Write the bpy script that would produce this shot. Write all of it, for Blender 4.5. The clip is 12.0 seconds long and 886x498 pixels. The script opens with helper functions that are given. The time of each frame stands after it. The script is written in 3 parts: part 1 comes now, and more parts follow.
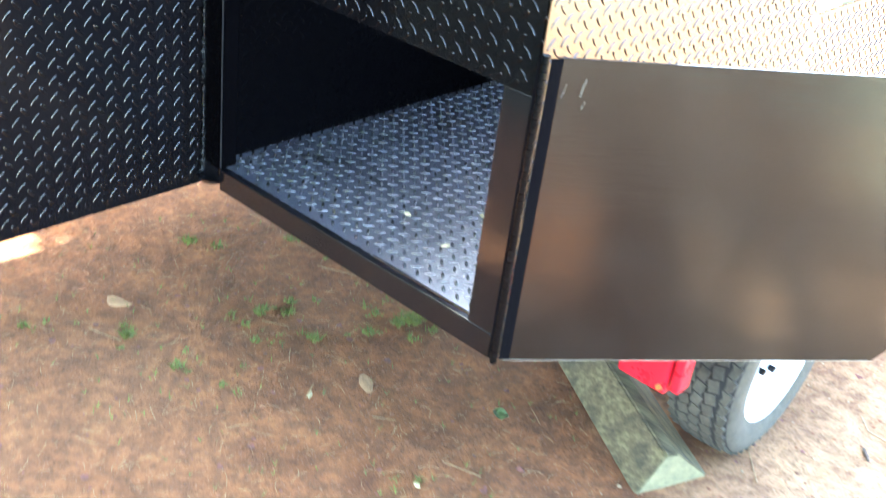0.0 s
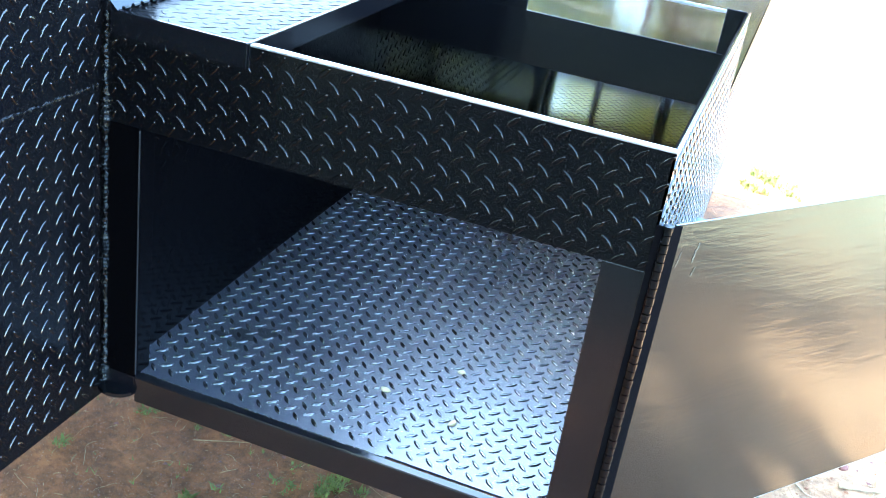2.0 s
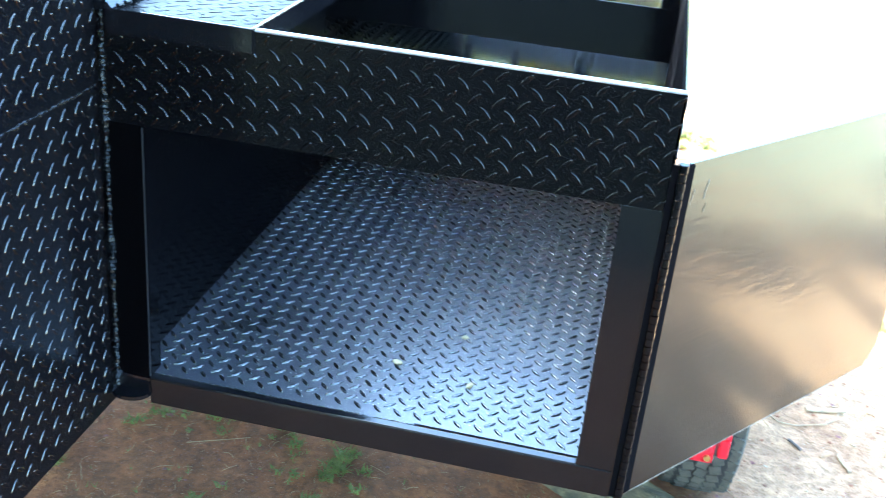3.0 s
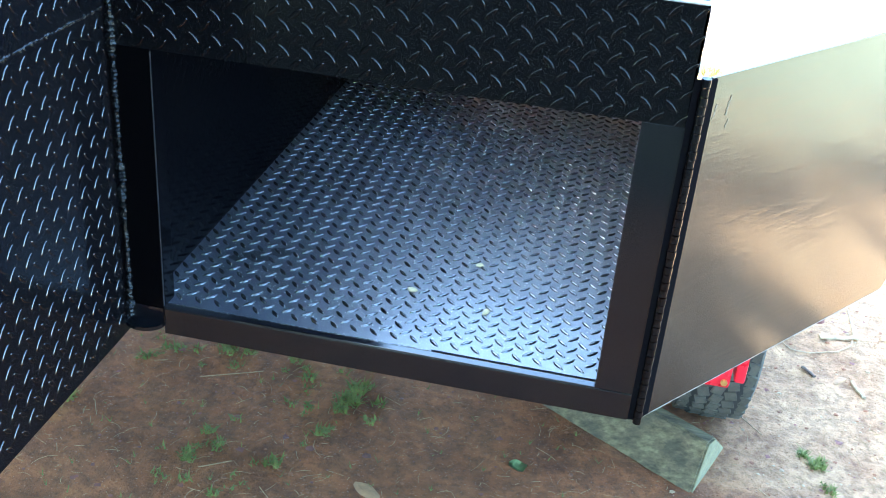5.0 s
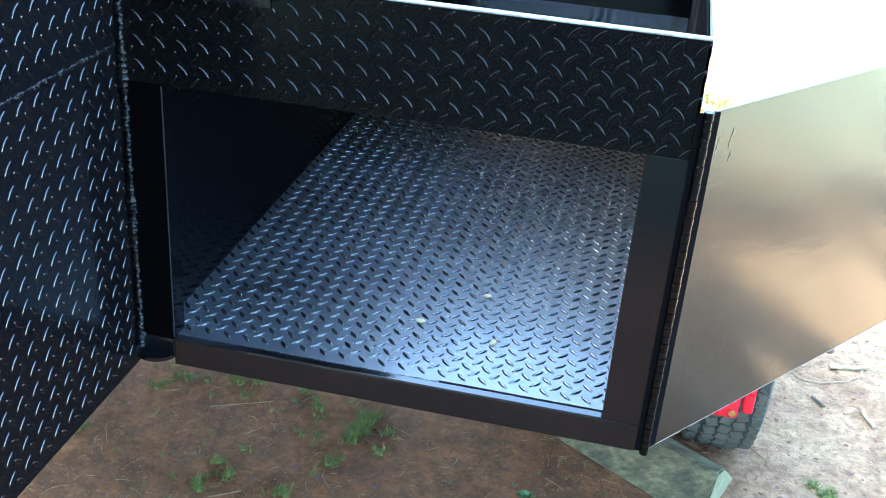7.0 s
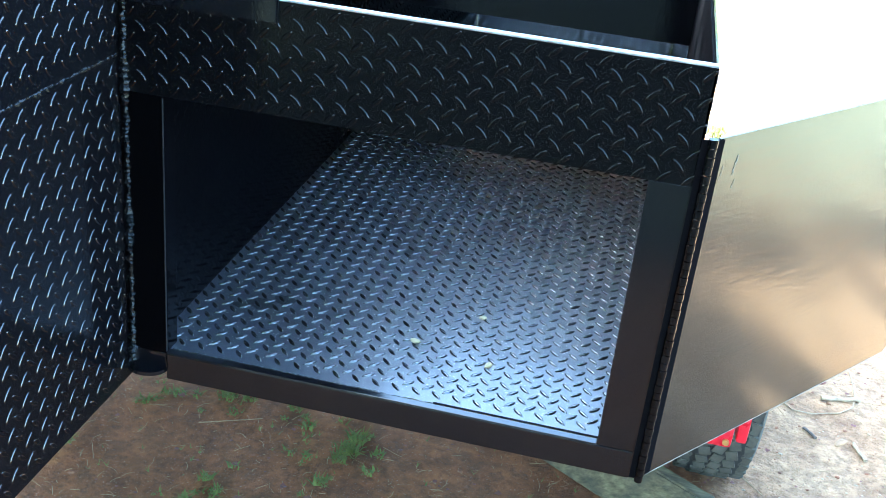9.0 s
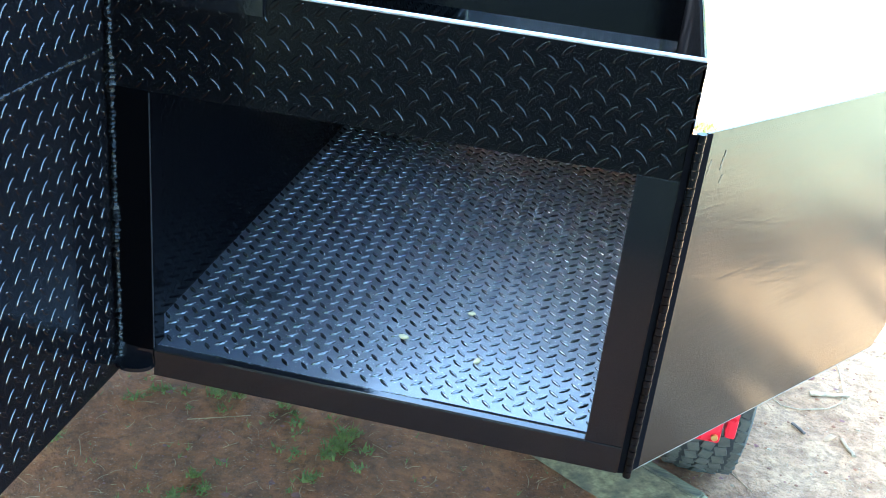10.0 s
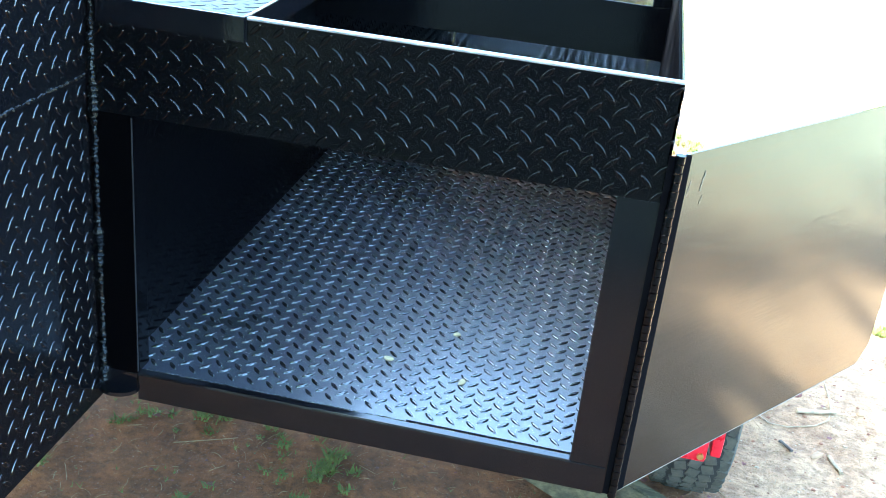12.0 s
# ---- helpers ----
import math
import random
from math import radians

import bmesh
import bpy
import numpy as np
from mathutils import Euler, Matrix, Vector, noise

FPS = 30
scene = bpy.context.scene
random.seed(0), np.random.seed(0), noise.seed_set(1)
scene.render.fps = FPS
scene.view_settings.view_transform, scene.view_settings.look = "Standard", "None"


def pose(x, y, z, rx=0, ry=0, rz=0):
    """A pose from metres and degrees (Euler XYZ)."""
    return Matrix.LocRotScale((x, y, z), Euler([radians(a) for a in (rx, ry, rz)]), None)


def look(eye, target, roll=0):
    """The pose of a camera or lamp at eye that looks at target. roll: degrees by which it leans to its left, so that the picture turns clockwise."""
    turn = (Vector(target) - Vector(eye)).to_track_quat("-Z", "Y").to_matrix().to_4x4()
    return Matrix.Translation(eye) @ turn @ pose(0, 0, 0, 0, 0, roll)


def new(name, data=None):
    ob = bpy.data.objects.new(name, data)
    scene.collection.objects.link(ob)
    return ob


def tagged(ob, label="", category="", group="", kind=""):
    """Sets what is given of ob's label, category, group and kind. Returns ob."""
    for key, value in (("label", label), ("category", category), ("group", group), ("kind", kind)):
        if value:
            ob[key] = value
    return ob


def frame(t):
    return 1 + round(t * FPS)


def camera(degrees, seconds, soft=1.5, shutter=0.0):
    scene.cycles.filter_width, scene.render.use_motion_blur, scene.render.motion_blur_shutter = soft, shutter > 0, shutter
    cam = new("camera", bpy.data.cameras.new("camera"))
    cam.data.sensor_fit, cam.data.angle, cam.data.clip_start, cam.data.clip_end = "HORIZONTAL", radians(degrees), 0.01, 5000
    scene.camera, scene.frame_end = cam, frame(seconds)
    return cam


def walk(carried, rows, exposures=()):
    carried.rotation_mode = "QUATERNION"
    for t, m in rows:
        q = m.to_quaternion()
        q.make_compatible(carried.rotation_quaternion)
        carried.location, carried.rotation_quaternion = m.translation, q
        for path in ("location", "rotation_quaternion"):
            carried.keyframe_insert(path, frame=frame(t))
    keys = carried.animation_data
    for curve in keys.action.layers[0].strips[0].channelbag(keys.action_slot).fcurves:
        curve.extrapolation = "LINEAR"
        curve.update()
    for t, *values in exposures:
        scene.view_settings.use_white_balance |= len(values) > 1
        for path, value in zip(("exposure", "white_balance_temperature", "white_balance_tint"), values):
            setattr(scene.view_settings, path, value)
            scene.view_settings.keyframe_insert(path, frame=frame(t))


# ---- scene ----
cam = camera(45.5, 12.0, soft=0.35, shutter=0.5)
PATH = [
    (0, (1.868, -1.361, 1.622), (0.773, -0.011, 0.633), 7.8),
    (0.5, (1.602, -1.344, 1.588), (0.536, 0.085, 0.681), 6.4),
    (1, (1.338, -1.339, 1.613), (0.343, 0.16, 0.739), 8.4),
    (1.5, (1.113, -1.421, 1.618), (0.455, 0.273, 0.782), 9.6),
    (2, (1.014, -1.384, 1.63), (0.51, 0.344, 0.76), 9.1),
    (2.5, (0.908, -1.431, 1.63), (0.445, 0.314, 0.769), 4.5),
    (3, (0.842, -1.496, 1.587), (0.535, 0.283, 0.727), 5.7),
    (3.2, (0.812, -1.498, 1.586), (0.56, 0.281, 0.708), 5.5),
    (5, (0.821, -1.493, 1.542), (0.528, 0.241, 0.589), 5.0),
    (5.5, (0.817, -1.495, 1.54), (0.518, 0.226, 0.567), 4.9),
    (6, (0.821, -1.499, 1.546), (0.512, 0.218, 0.568), 4.9),
    (6.5, (0.828, -1.504, 1.556), (0.495, 0.233, 0.622), 4.8),
    (7, (0.832, -1.503, 1.556), (0.507, 0.249, 0.648), 4.5),
    (9, (0.812, -1.497, 1.548), (0.503, 0.278, 0.677), 6.3),
    (9.5, (0.817, -1.491, 1.541), (0.511, 0.282, 0.668), 5.8),
    (10, (0.816, -1.493, 1.543), (0.525, 0.283, 0.67), 6.5),
    (10.5, (0.821, -1.492, 1.548), (0.539, 0.286, 0.678), 6.2),
    (11, (0.827, -1.495, 1.552), (0.537, 0.285, 0.689), 6.1),
    (11.5, (0.826, -1.495, 1.55), (0.537, 0.295, 0.706), 6.3),
    (12, (0.831, -1.492, 1.553), (0.548, 0.3, 0.712), 6.2),
]
walk(cam, [(t, look(eye, target, roll)) for t, eye, target, roll in PATH], [(0, 5.03, 6350, 2), (0.5, 5.0, 5900, 0), (1, 5.35, 5750, -1), (1.5, 5.3, 5600, -4), (2, 4.85, 5500, -5), (3, 4.6, 5400, -6), (5, 4.45, 5350, -6), (12, 4.38, 5350, -9)])

# ---- light ----
SUN_ELEVATION, SUN_AZIMUTH = radians(52), radians(172)   # azimuth from +x towards +y: the sun stands over -x
sun_dir = Vector((math.cos(SUN_ELEVATION) * math.cos(SUN_AZIMUTH), math.cos(SUN_ELEVATION) * math.sin(SUN_AZIMUTH), math.sin(SUN_ELEVATION)))
world = bpy.data.worlds.new("world")
scene.world = world
world.use_nodes = True
wn = world.node_tree.nodes
sky = wn.new("ShaderNodeTexSky")
sky.sky_type, sky.sun_disc = "NISHITA", False
sky.sun_elevation, sky.sun_rotation = SUN_ELEVATION, math.pi / 2 - SUN_AZIMUTH
sky.dust_density, sky.ozone_density = 3.0, 2.0
world.node_tree.links.new(sky.outputs[0], wn["Background"].inputs[0])
wn["Background"].inputs[1].default_value = 0.15
lamp = bpy.data.lights.new("sun", "SUN")
lamp.energy, lamp.angle, lamp.color = 3.2, radians(0.6), (1.0, 0.94, 0.85)
sun = new("sun", lamp)
sun.matrix_world = look(sun_dir * 30, (0, 0, 0))


# ---- materials ----
class Nodes:
    """Short hand for building a node material."""

    def __init__(self, name):
        self.mat = bpy.data.materials.new(name)
        self.mat.use_nodes = True
        self.tree = self.mat.node_tree
        self.bsdf = self.tree.nodes["Principled BSDF"]
        self.co = self.add("ShaderNodeTexCoord").outputs["Object"]

    def add(self, kind, **inputs):
        n = self.tree.nodes.new(kind)
        for k, v in inputs.items():
            self.put(n.inputs[k.replace("_", " ")], v)
        return n

    def put(self, socket, v):
        if isinstance(v, bpy.types.NodeSocket):
            self.tree.links.new(v, socket)
        else:
            socket.default_value = v

    def noise(self, scale, detail=4.0, rough=0.55, stretch=None, co=None):
        co = co or self.co
        if stretch:
            m = self.add("ShaderNodeMapping", Scale=stretch)
            self.tree.links.new(co, m.inputs["Vector"])
            co = m.outputs[0]
        n = self.add("ShaderNodeTexNoise", Scale=scale, Detail=detail, Roughness=rough)
        self.tree.links.new(co, n.inputs["Vector"])
        return n.outputs["Fac"]

    def ramp(self, fac, *stops):
        r = self.add("ShaderNodeValToRGB")
        e = r.color_ramp.elements
        while len(e) < len(stops):
            e.new(0.5)
        for el, (p, c) in zip(e, stops):
            el.position = p
            el.color = (c, c, c, 1) if isinstance(c, (int, float)) else (*c, 1)
        self.put(r.inputs[0], fac)
        return r.outputs[0]

    def mix(self, fac, a, b, how="MIX"):
        m = self.add("ShaderNodeMix")
        m.data_type, m.blend_type = "RGBA", how
        self.put(m.inputs[0], fac)
        for s, v in ((m.inputs[6], a), (m.inputs[7], b)):
            self.put(s, (*v, 1) if isinstance(v, tuple) else v)
        return m.outputs[2]

    def bump(self, height, strength, distance):
        b = self.add("ShaderNodeBump", Strength=strength, Distance=distance)
        self.put(b.inputs["Height"], height)
        self.put(self.bsdf.inputs["Normal"], b.outputs[0])

    def done(self, color=None, rough=None, metal=None, **more):
        for key, v in (("Base Color", color), ("Roughness", rough), ("Metallic", metal)):
            if v is not None:
                self.put(self.bsdf.inputs[key], (*v, 1) if isinstance(v, tuple) else v)
        for k, v in more.items():
            self.put(self.bsdf.inputs[k.replace("_", " ")], v)
        return self.mat


def paint(name, base=0.002, rough=(0.04, 0.13), dust=0.006, specks=0.5, peel=0.05, ior=1.45, coat=0.0, metal=None, tone=(1.0, 0.95, 0.9)):
    """Glossy black enamel on rolled steel, with a little dust and an uneven skin."""
    n = Nodes(name)
    big, fine = n.noise(5, 5), n.noise(160, 3, 0.6)
    # Pale specks colour in fine glints; strong ones also feed the bump.
    grit = n.ramp(n.noise(430, 2, 0.5), (0.61, 0.0), (0.68, specks))
    film = n.mix(1.0, n.ramp(big, (0.3, 0.3), (0.8, 1.0)), n.ramp(fine, (0.35, 0.2), (0.7, 1.0)), "MULTIPLY")
    color = n.mix(film, (base * 1.1, base * 0.95, base * 1.45), tuple(base + dust * c for c in tone))
    color = n.mix(grit, color, (0.25, 0.24, 0.22))
    skin = n.mix(0.3, n.noise(38, 3), fine)
    n.bump(n.mix(0.35, skin, grit) if specks > 0.5 else skin, peel, 0.01)
    more = {"Coat_Weight": coat, "Coat_Roughness": 0.13} if coat else {}
    return n.done(color, n.ramp(n.mix(0.7, big, fine), (0.3, rough[0]), (0.75, rough[1])), metal, IOR=ior, **more)


M_PLATE = paint("black_enamel_on_tread_plate", rough=(0.06, 0.15), dust=0.002, specks=0.05, ior=1.27)
M_CABINET = paint("black_enamel_thin_dust", base=0.0025, rough=(0.08, 0.17), dust=0.004, specks=0.05, ior=1.2)
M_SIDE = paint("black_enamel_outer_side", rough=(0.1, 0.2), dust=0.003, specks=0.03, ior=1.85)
# The very low IOR holds down the lid's sky reflection.
M_LID = paint("black_enamel_muted_sheen", rough=(0.2, 0.3), dust=0.009, specks=0.1, peel=0.04, ior=1.08)
# Enamel copy whose colour and IOR hold the dark of the box interior.
M_LINER = paint("black_enamel_darkened", base=0.001, rough=(0.05, 0.1), dust=0.0006, specks=0.02, peel=0.02, ior=1.09)
# The bluish tone puts sky light into the dust colour, here and on the lugs.
M_FLOOR = paint("black_enamel_dusty_sky_tint", base=0.011, rough=(0.27, 0.47), dust=0.034, specks=1.0, peel=0.14, ior=1.95, coat=0.4, tone=(0.75, 0.96, 1.3))
M_REAR = paint("black_enamel_rear_darkened", base=0.0015, rough=(0.08, 0.15), dust=0.002, specks=0.03, peel=0.03, ior=2.2)
# Darker and glossier than the floor's flats.
M_FLOOR_LUG = paint("black_enamel_darker_gloss", base=0.005, rough=(0.1, 0.2), dust=0.012, specks=0.3, peel=0.05, ior=2.0, tone=(0.75, 0.96, 1.3))
M_COVER = paint("black_enamel_cover", rough=(0.05, 0.10), dust=0.02, specks=0.04, peel=0.02)
M_SMOOTH = paint("black_enamel_smooth", base=0.0035, rough=(0.06, 0.15), dust=0.003, specks=0.008, peel=0.03, ior=1.5)
M_MATTE = paint("dull_black_no_sheen", base=0.003, rough=(0.5, 0.7), dust=0.003, specks=0.02, peel=0.05, ior=1.03)


def door_paint():
    n = Nodes("black_enamel_rolled_sheet")
    streak = n.noise(9, 5, 0.6, (1, 1, 16))
    wide = n.noise(3.2, 4, 0.5, (1, 1, 3.5))
    color = n.mix(n.ramp(n.noise(6, 5), (0.4, 0.0), (0.85, 0.5)), (0.006, 0.0055, 0.005), (0.022, 0.019, 0.016))
    n.bump(n.mix(0.2, wide, streak), 0.12, 0.02)
    return n.done(color, n.ramp(streak, (0.3, 0.03), (0.75, 0.08)), IOR=1.52)


M_DOOR = door_paint()


def plain(name, color, rough=0.5, metal=0.0, scale=30, amount=0.3, bump=0.1):
    n = Nodes(name)
    f = n.noise(scale, 5, 0.6)
    dark, light = tuple(c * (1 - amount) for c in color), tuple(min(1, c * (1 + amount)) for c in color)
    n.bump(n.noise(scale * 4, 4), bump, 0.004)
    return n.done(n.mix(n.ramp(f, (0.3, 0.0), (0.7, 1.0)), dark, light), n.ramp(f, (0.3, rough * 0.8), (0.7, min(1, rough * 1.2))), metal)


# Metallic lug flanks strengthen and whiten their sky glints; dimmer on the front panel.
M_LUG = plain("lug_flank_glint", (0.085, 0.08, 0.075), 0.1, 1.0, 90, 0.25, 0.02)
M_LUG_DULL = plain("lug_flank_glint_dim", (0.056, 0.053, 0.051), 0.12, 1.0, 90, 0.25, 0.02)
M_WELD = plain("weld_bead_painted", (0.006, 0.006, 0.0065), 0.12, 0.0, 160, 0.8, 0.25)
M_WELD.node_tree.nodes["Principled BSDF"].inputs["Specular IOR Level"].default_value = 0.28
M_HINGE = plain("hinge_steel_black", (0.003, 0.003, 0.0035), 0.14, 0.0, 60, 0.5)
M_HINGE.node_tree.nodes["Principled BSDF"].inputs["Specular IOR Level"].default_value = 0.18
M_EDGE = plain("bright_worn_edge", (0.42, 0.42, 0.43), 0.35, 0.6, 70, 0.25)
M_PALE_EDGE = plain("pale_tan_edge", (0.33, 0.28, 0.22), 0.5, 0.2, 70, 0.4)
# Paler colour stands in for light caught along the post's edge.
M_LIT_LINE = plain("post_edge_lit_line", (0.013, 0.012, 0.012), 0.45, 0.0, 90, 0.5)
M_LIT_LINE.node_tree.nodes["Principled BSDF"].inputs["Specular IOR Level"].default_value = 0.2
M_STRIP = plain("pale_fender_steel", (0.36, 0.40, 0.36), 0.35, 0.25, 7, 0.25, 0.05)
M_RUBBER = plain("tyre_rubber", (0.066, 0.06, 0.045), 0.95, 0, 40, 0.4, 0.3)
# Darker than the tread blocks and sidewalls.
M_GROOVE = plain("darker_tyre_groove", (0.014, 0.013, 0.011), 0.95, 0, 40, 0.4, 0.2)
M_RIM = plain("white_wheel_paint", (0.72, 0.75, 0.78), 0.3, 0, 20, 0.1, 0.05)
M_RED = plain("red_lamp_housing", (0.62, 0.012, 0.03), 0.3, 0, 30, 0.15, 0.03)
M_BRASS = plain("yellow_zinc_bolt", (0.7, 0.55, 0.2), 0.3, 0.9, 60, 0.2)
M_STRAW = plain("dry_straw", (0.29, 0.19, 0.09), 0.8, 0, 80, 0.4)
M_PEBBLE = plain("pebble", (0.21, 0.09, 0.042), 0.85, 0, 60, 0.5, 0.4)
M_STONE = plain("tan_flat_stone", (0.34, 0.2, 0.1), 0.85, 0, 25, 0.35, 0.5)
M_CHIP = plain("pale_leaf_bit", (0.42, 0.36, 0.2), 0.7, 0, 60, 0.2)
M_GRASS = plain("grass_blade", (0.14, 0.155, 0.032), 0.85, 0, 30, 0.45)
M_LEAF = plain("round_weed_leaf", (0.21, 0.30, 0.12), 0.65, 0, 40, 0.3, 0.3)
M_STICK = plain("bleached_stick", (0.36, 0.26, 0.155), 0.8, 0, 50, 0.35, 0.4)
M_SCUFF = plain("pale_scuff", (0.12, 0.118, 0.105), 0.35, 0.5, 200, 0.5, 0.6)
M_SPARKLE = plain("pale_sparkle_speck", (0.6, 0.58, 0.54), 0.5)
M_OIL = plain("dull_oil_smudge", (0.011, 0.011, 0.0115), 0.5, 0, 200, 0.5, 0.3)
M_OIL.node_tree.nodes["Principled BSDF"].inputs["Specular IOR Level"].default_value = 0.28
M_DEAD = plain("dead_leaf_brown", (0.16, 0.06, 0.045), 0.7, 0, 60, 0.4)
M_BARK = plain("tree_bark", (0.11, 0.08, 0.06), 0.9, 0, 12, 0.5, 0.6)


def timber():
    n = Nodes("weathered_treated_timber")
    grain = n.noise(7, 6, 0.6, (1.2, 14, 14))
    stain = n.ramp(n.noise(8, 6, 0.65, (1.0, 3.0, 3.0)), (0.45, 0.0), (0.62, 1.0))
    c = n.mix(n.ramp(grain, (0.3, 0.0), (0.7, 1.0)), (0.065, 0.054, 0.026), (0.215, 0.18, 0.095))
    c = n.mix(n.mix(1.0, stain, (0.65, 0.65, 0.65), "MULTIPLY"), c, (0.03, 0.026, 0.02))
    n.bump(grain, 0.5, 0.006)
    return n.done(c, 0.85)


M_TIMBER = timber()
M_END = plain("sawn_timber_end_lit", (0.19, 0.17, 0.09), 0.85, 0, 45, 0.35, 0.5)


def soil():
    n = Nodes("red_clay_soil")
    a, b, c = n.noise(0.9, 6, 0.6), n.noise(7, 6, 0.65), n.noise(60, 5, 0.7)
    col = n.mix(n.ramp(b, (0.3, 0.0), (0.72, 1.0)), (0.122, 0.042, 0.0125), (0.335, 0.13, 0.042))
    col = n.mix(n.ramp(a, (0.45, 0.0), (0.75, 0.5)), col, (0.36, 0.175, 0.075))
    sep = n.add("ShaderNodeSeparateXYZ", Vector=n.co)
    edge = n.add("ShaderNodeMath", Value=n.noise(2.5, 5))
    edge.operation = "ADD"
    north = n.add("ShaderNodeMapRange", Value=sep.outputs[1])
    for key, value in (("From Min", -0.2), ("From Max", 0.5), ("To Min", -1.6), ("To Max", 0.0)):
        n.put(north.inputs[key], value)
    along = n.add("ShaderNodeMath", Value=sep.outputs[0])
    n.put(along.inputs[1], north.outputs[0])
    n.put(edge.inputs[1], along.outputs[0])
    # Sunlit ground past the cabinet's shadow edge is painted paler here.
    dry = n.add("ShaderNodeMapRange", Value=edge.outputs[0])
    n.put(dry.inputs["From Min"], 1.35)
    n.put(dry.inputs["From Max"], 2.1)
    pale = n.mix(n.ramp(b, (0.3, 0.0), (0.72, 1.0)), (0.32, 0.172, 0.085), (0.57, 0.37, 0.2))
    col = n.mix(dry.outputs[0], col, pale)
    col = n.mix(n.ramp(c, (0.36, 0.55), (0.5, 0.0)), col, n.mix(0.7, col, (0.05, 0.022, 0.012)))
    col = n.mix(n.ramp(n.noise(210, 2, 0.5), (0.64, 0.0), (0.74, 0.5)), col, (0.46, 0.33, 0.24))
    d = n.noise(26, 4, 0.6)
    col = n.mix(n.ramp(d, (0.42, 0.55), (0.56, 0.0)), col, n.mix(0.65, col, (0.05, 0.022, 0.012)))
    # Unseen ground to the south, made near-black to keep front reflections dark.
    south_mask = n.add("ShaderNodeMath", Value=n.mix(1.0, n.noise(1.6, 5), (0.9, 0.9, 0.9), "MULTIPLY"))
    south_mask.operation = "SUBTRACT"
    n.put(south_mask.inputs[1], sep.outputs[1])
    green = n.add("ShaderNodeMapRange", Value=south_mask.outputs[0])
    n.put(green.inputs["From Min"], 2.0)
    n.put(green.inputs["From Max"], 2.5)
    dark_south = n.mix(n.ramp(c, (0.3, 0.0), (0.7, 1.0)), (0.010, 0.014, 0.006), (0.028, 0.036, 0.015))
    col = n.mix(green.outputs[0], col, dark_south)
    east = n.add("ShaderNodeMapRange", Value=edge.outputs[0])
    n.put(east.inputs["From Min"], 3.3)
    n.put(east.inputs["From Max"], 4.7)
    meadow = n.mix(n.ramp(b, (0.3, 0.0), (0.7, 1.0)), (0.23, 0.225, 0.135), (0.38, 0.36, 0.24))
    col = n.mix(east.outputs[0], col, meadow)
    n.bump(n.mix(0.45, n.mix(0.5, b, d), c), 1.0, 0.025)
    return n.done(col, 0.95)


M_SOIL = soil()


def foliage(name, dark, light):
    n = Nodes(name)
    rnd = n.add("ShaderNodeNewGeometry").outputs["Random Per Island"]
    color = n.ramp(rnd, (0.0, dark), (1.0, light))
    through_leaf = n.add("ShaderNodeBsdfTranslucent", Color=color)
    both = n.add("ShaderNodeMixShader", Fac=0.4)
    n.tree.links.new(n.bsdf.outputs[0], both.inputs[1])
    n.tree.links.new(through_leaf.outputs[0], both.inputs[2])
    n.tree.links.new(both.outputs[0], n.tree.nodes["Material Output"].inputs["Surface"])
    return n.done(color, 0.5)


M_FOLIAGE = foliage("tree_leaves", (0.05, 0.095, 0.02), (0.14, 0.21, 0.05))
M_FOLIAGE_FAR = foliage("yellow_green_leaves", (0.12, 0.16, 0.035), (0.32, 0.34, 0.10))


# ---- building helpers ----
def mesh(name, verts, faces, material, smooth=False):
    me = bpy.data.meshes.new(name)
    me.from_pydata([tuple(v) for v in verts], [], faces)
    me.materials.append(material)
    if smooth:
        me.polygons.foreach_set("use_smooth", [True] * len(me.polygons))
    me.update()
    return me


def part(name, bm, material, parent=None, label="", smooth=False):
    """Links a bmesh as one mesh object, under a thing or a part."""
    bmesh.ops.recalc_face_normals(bm, faces=bm.faces)
    me = bpy.data.meshes.new(name)
    bm.to_mesh(me)
    bm.free()
    me.materials.append(material)
    if smooth:
        me.polygons.foreach_set("use_smooth", [True] * len(me.polygons))
    ob = new(name, me)
    ob.parent = parent
    return tagged(ob, label)


def thing(name, label, category, group="", at=(0, 0, 0)):
    ob = new(name)
    ob.empty_display_size = 0.05
    ob.location = at
    return tagged(ob, label, category, group)


def add_box(bm, lo, hi, bevel=0.0, m=None):
    r = bmesh.ops.create_cube(bm, size=1.0)
    lo, hi = Vector(lo), Vector(hi)
    mid, size = (lo + hi) / 2, hi - lo
    for v in r["verts"]:
        v.co = Vector(v.co[i] * size[i] + mid[i] for i in range(3))
    if bevel:
        es = list({e for v in r["verts"] for e in v.link_edges})
        out = bmesh.ops.bevel(bm, geom=es, offset=bevel, segments=2, profile=0.6, affect="EDGES")
        vs = list({v for f in out["faces"] for v in f.verts} | {v for v in r["verts"] if v.is_valid})
    else:
        vs = r["verts"]
    if m:
        bmesh.ops.transform(bm, matrix=m, verts=vs)
    return vs


def box(name, lo, hi, material, parent, bevel=0.0015, label="", m=None):
    bm = bmesh.new()
    add_box(bm, lo, hi, bevel, m)
    return part(name, bm, material, parent, label)


def add_tube(bm, a, b, r0, r1=None, sides=10):
    a, b = Vector(a), Vector(b)
    d = b - a
    m = Matrix.Translation((a + b) / 2) @ d.to_track_quat("Z", "Y").to_matrix().to_4x4()
    return bmesh.ops.create_cone(bm, cap_ends=True, segments=sides, radius1=r0, radius2=r0 if r1 is None else r1, depth=d.length, matrix=m)["verts"]


PITCH = (0.0368, 0.0368)      # lugs of one slant repeat at this distance along and across
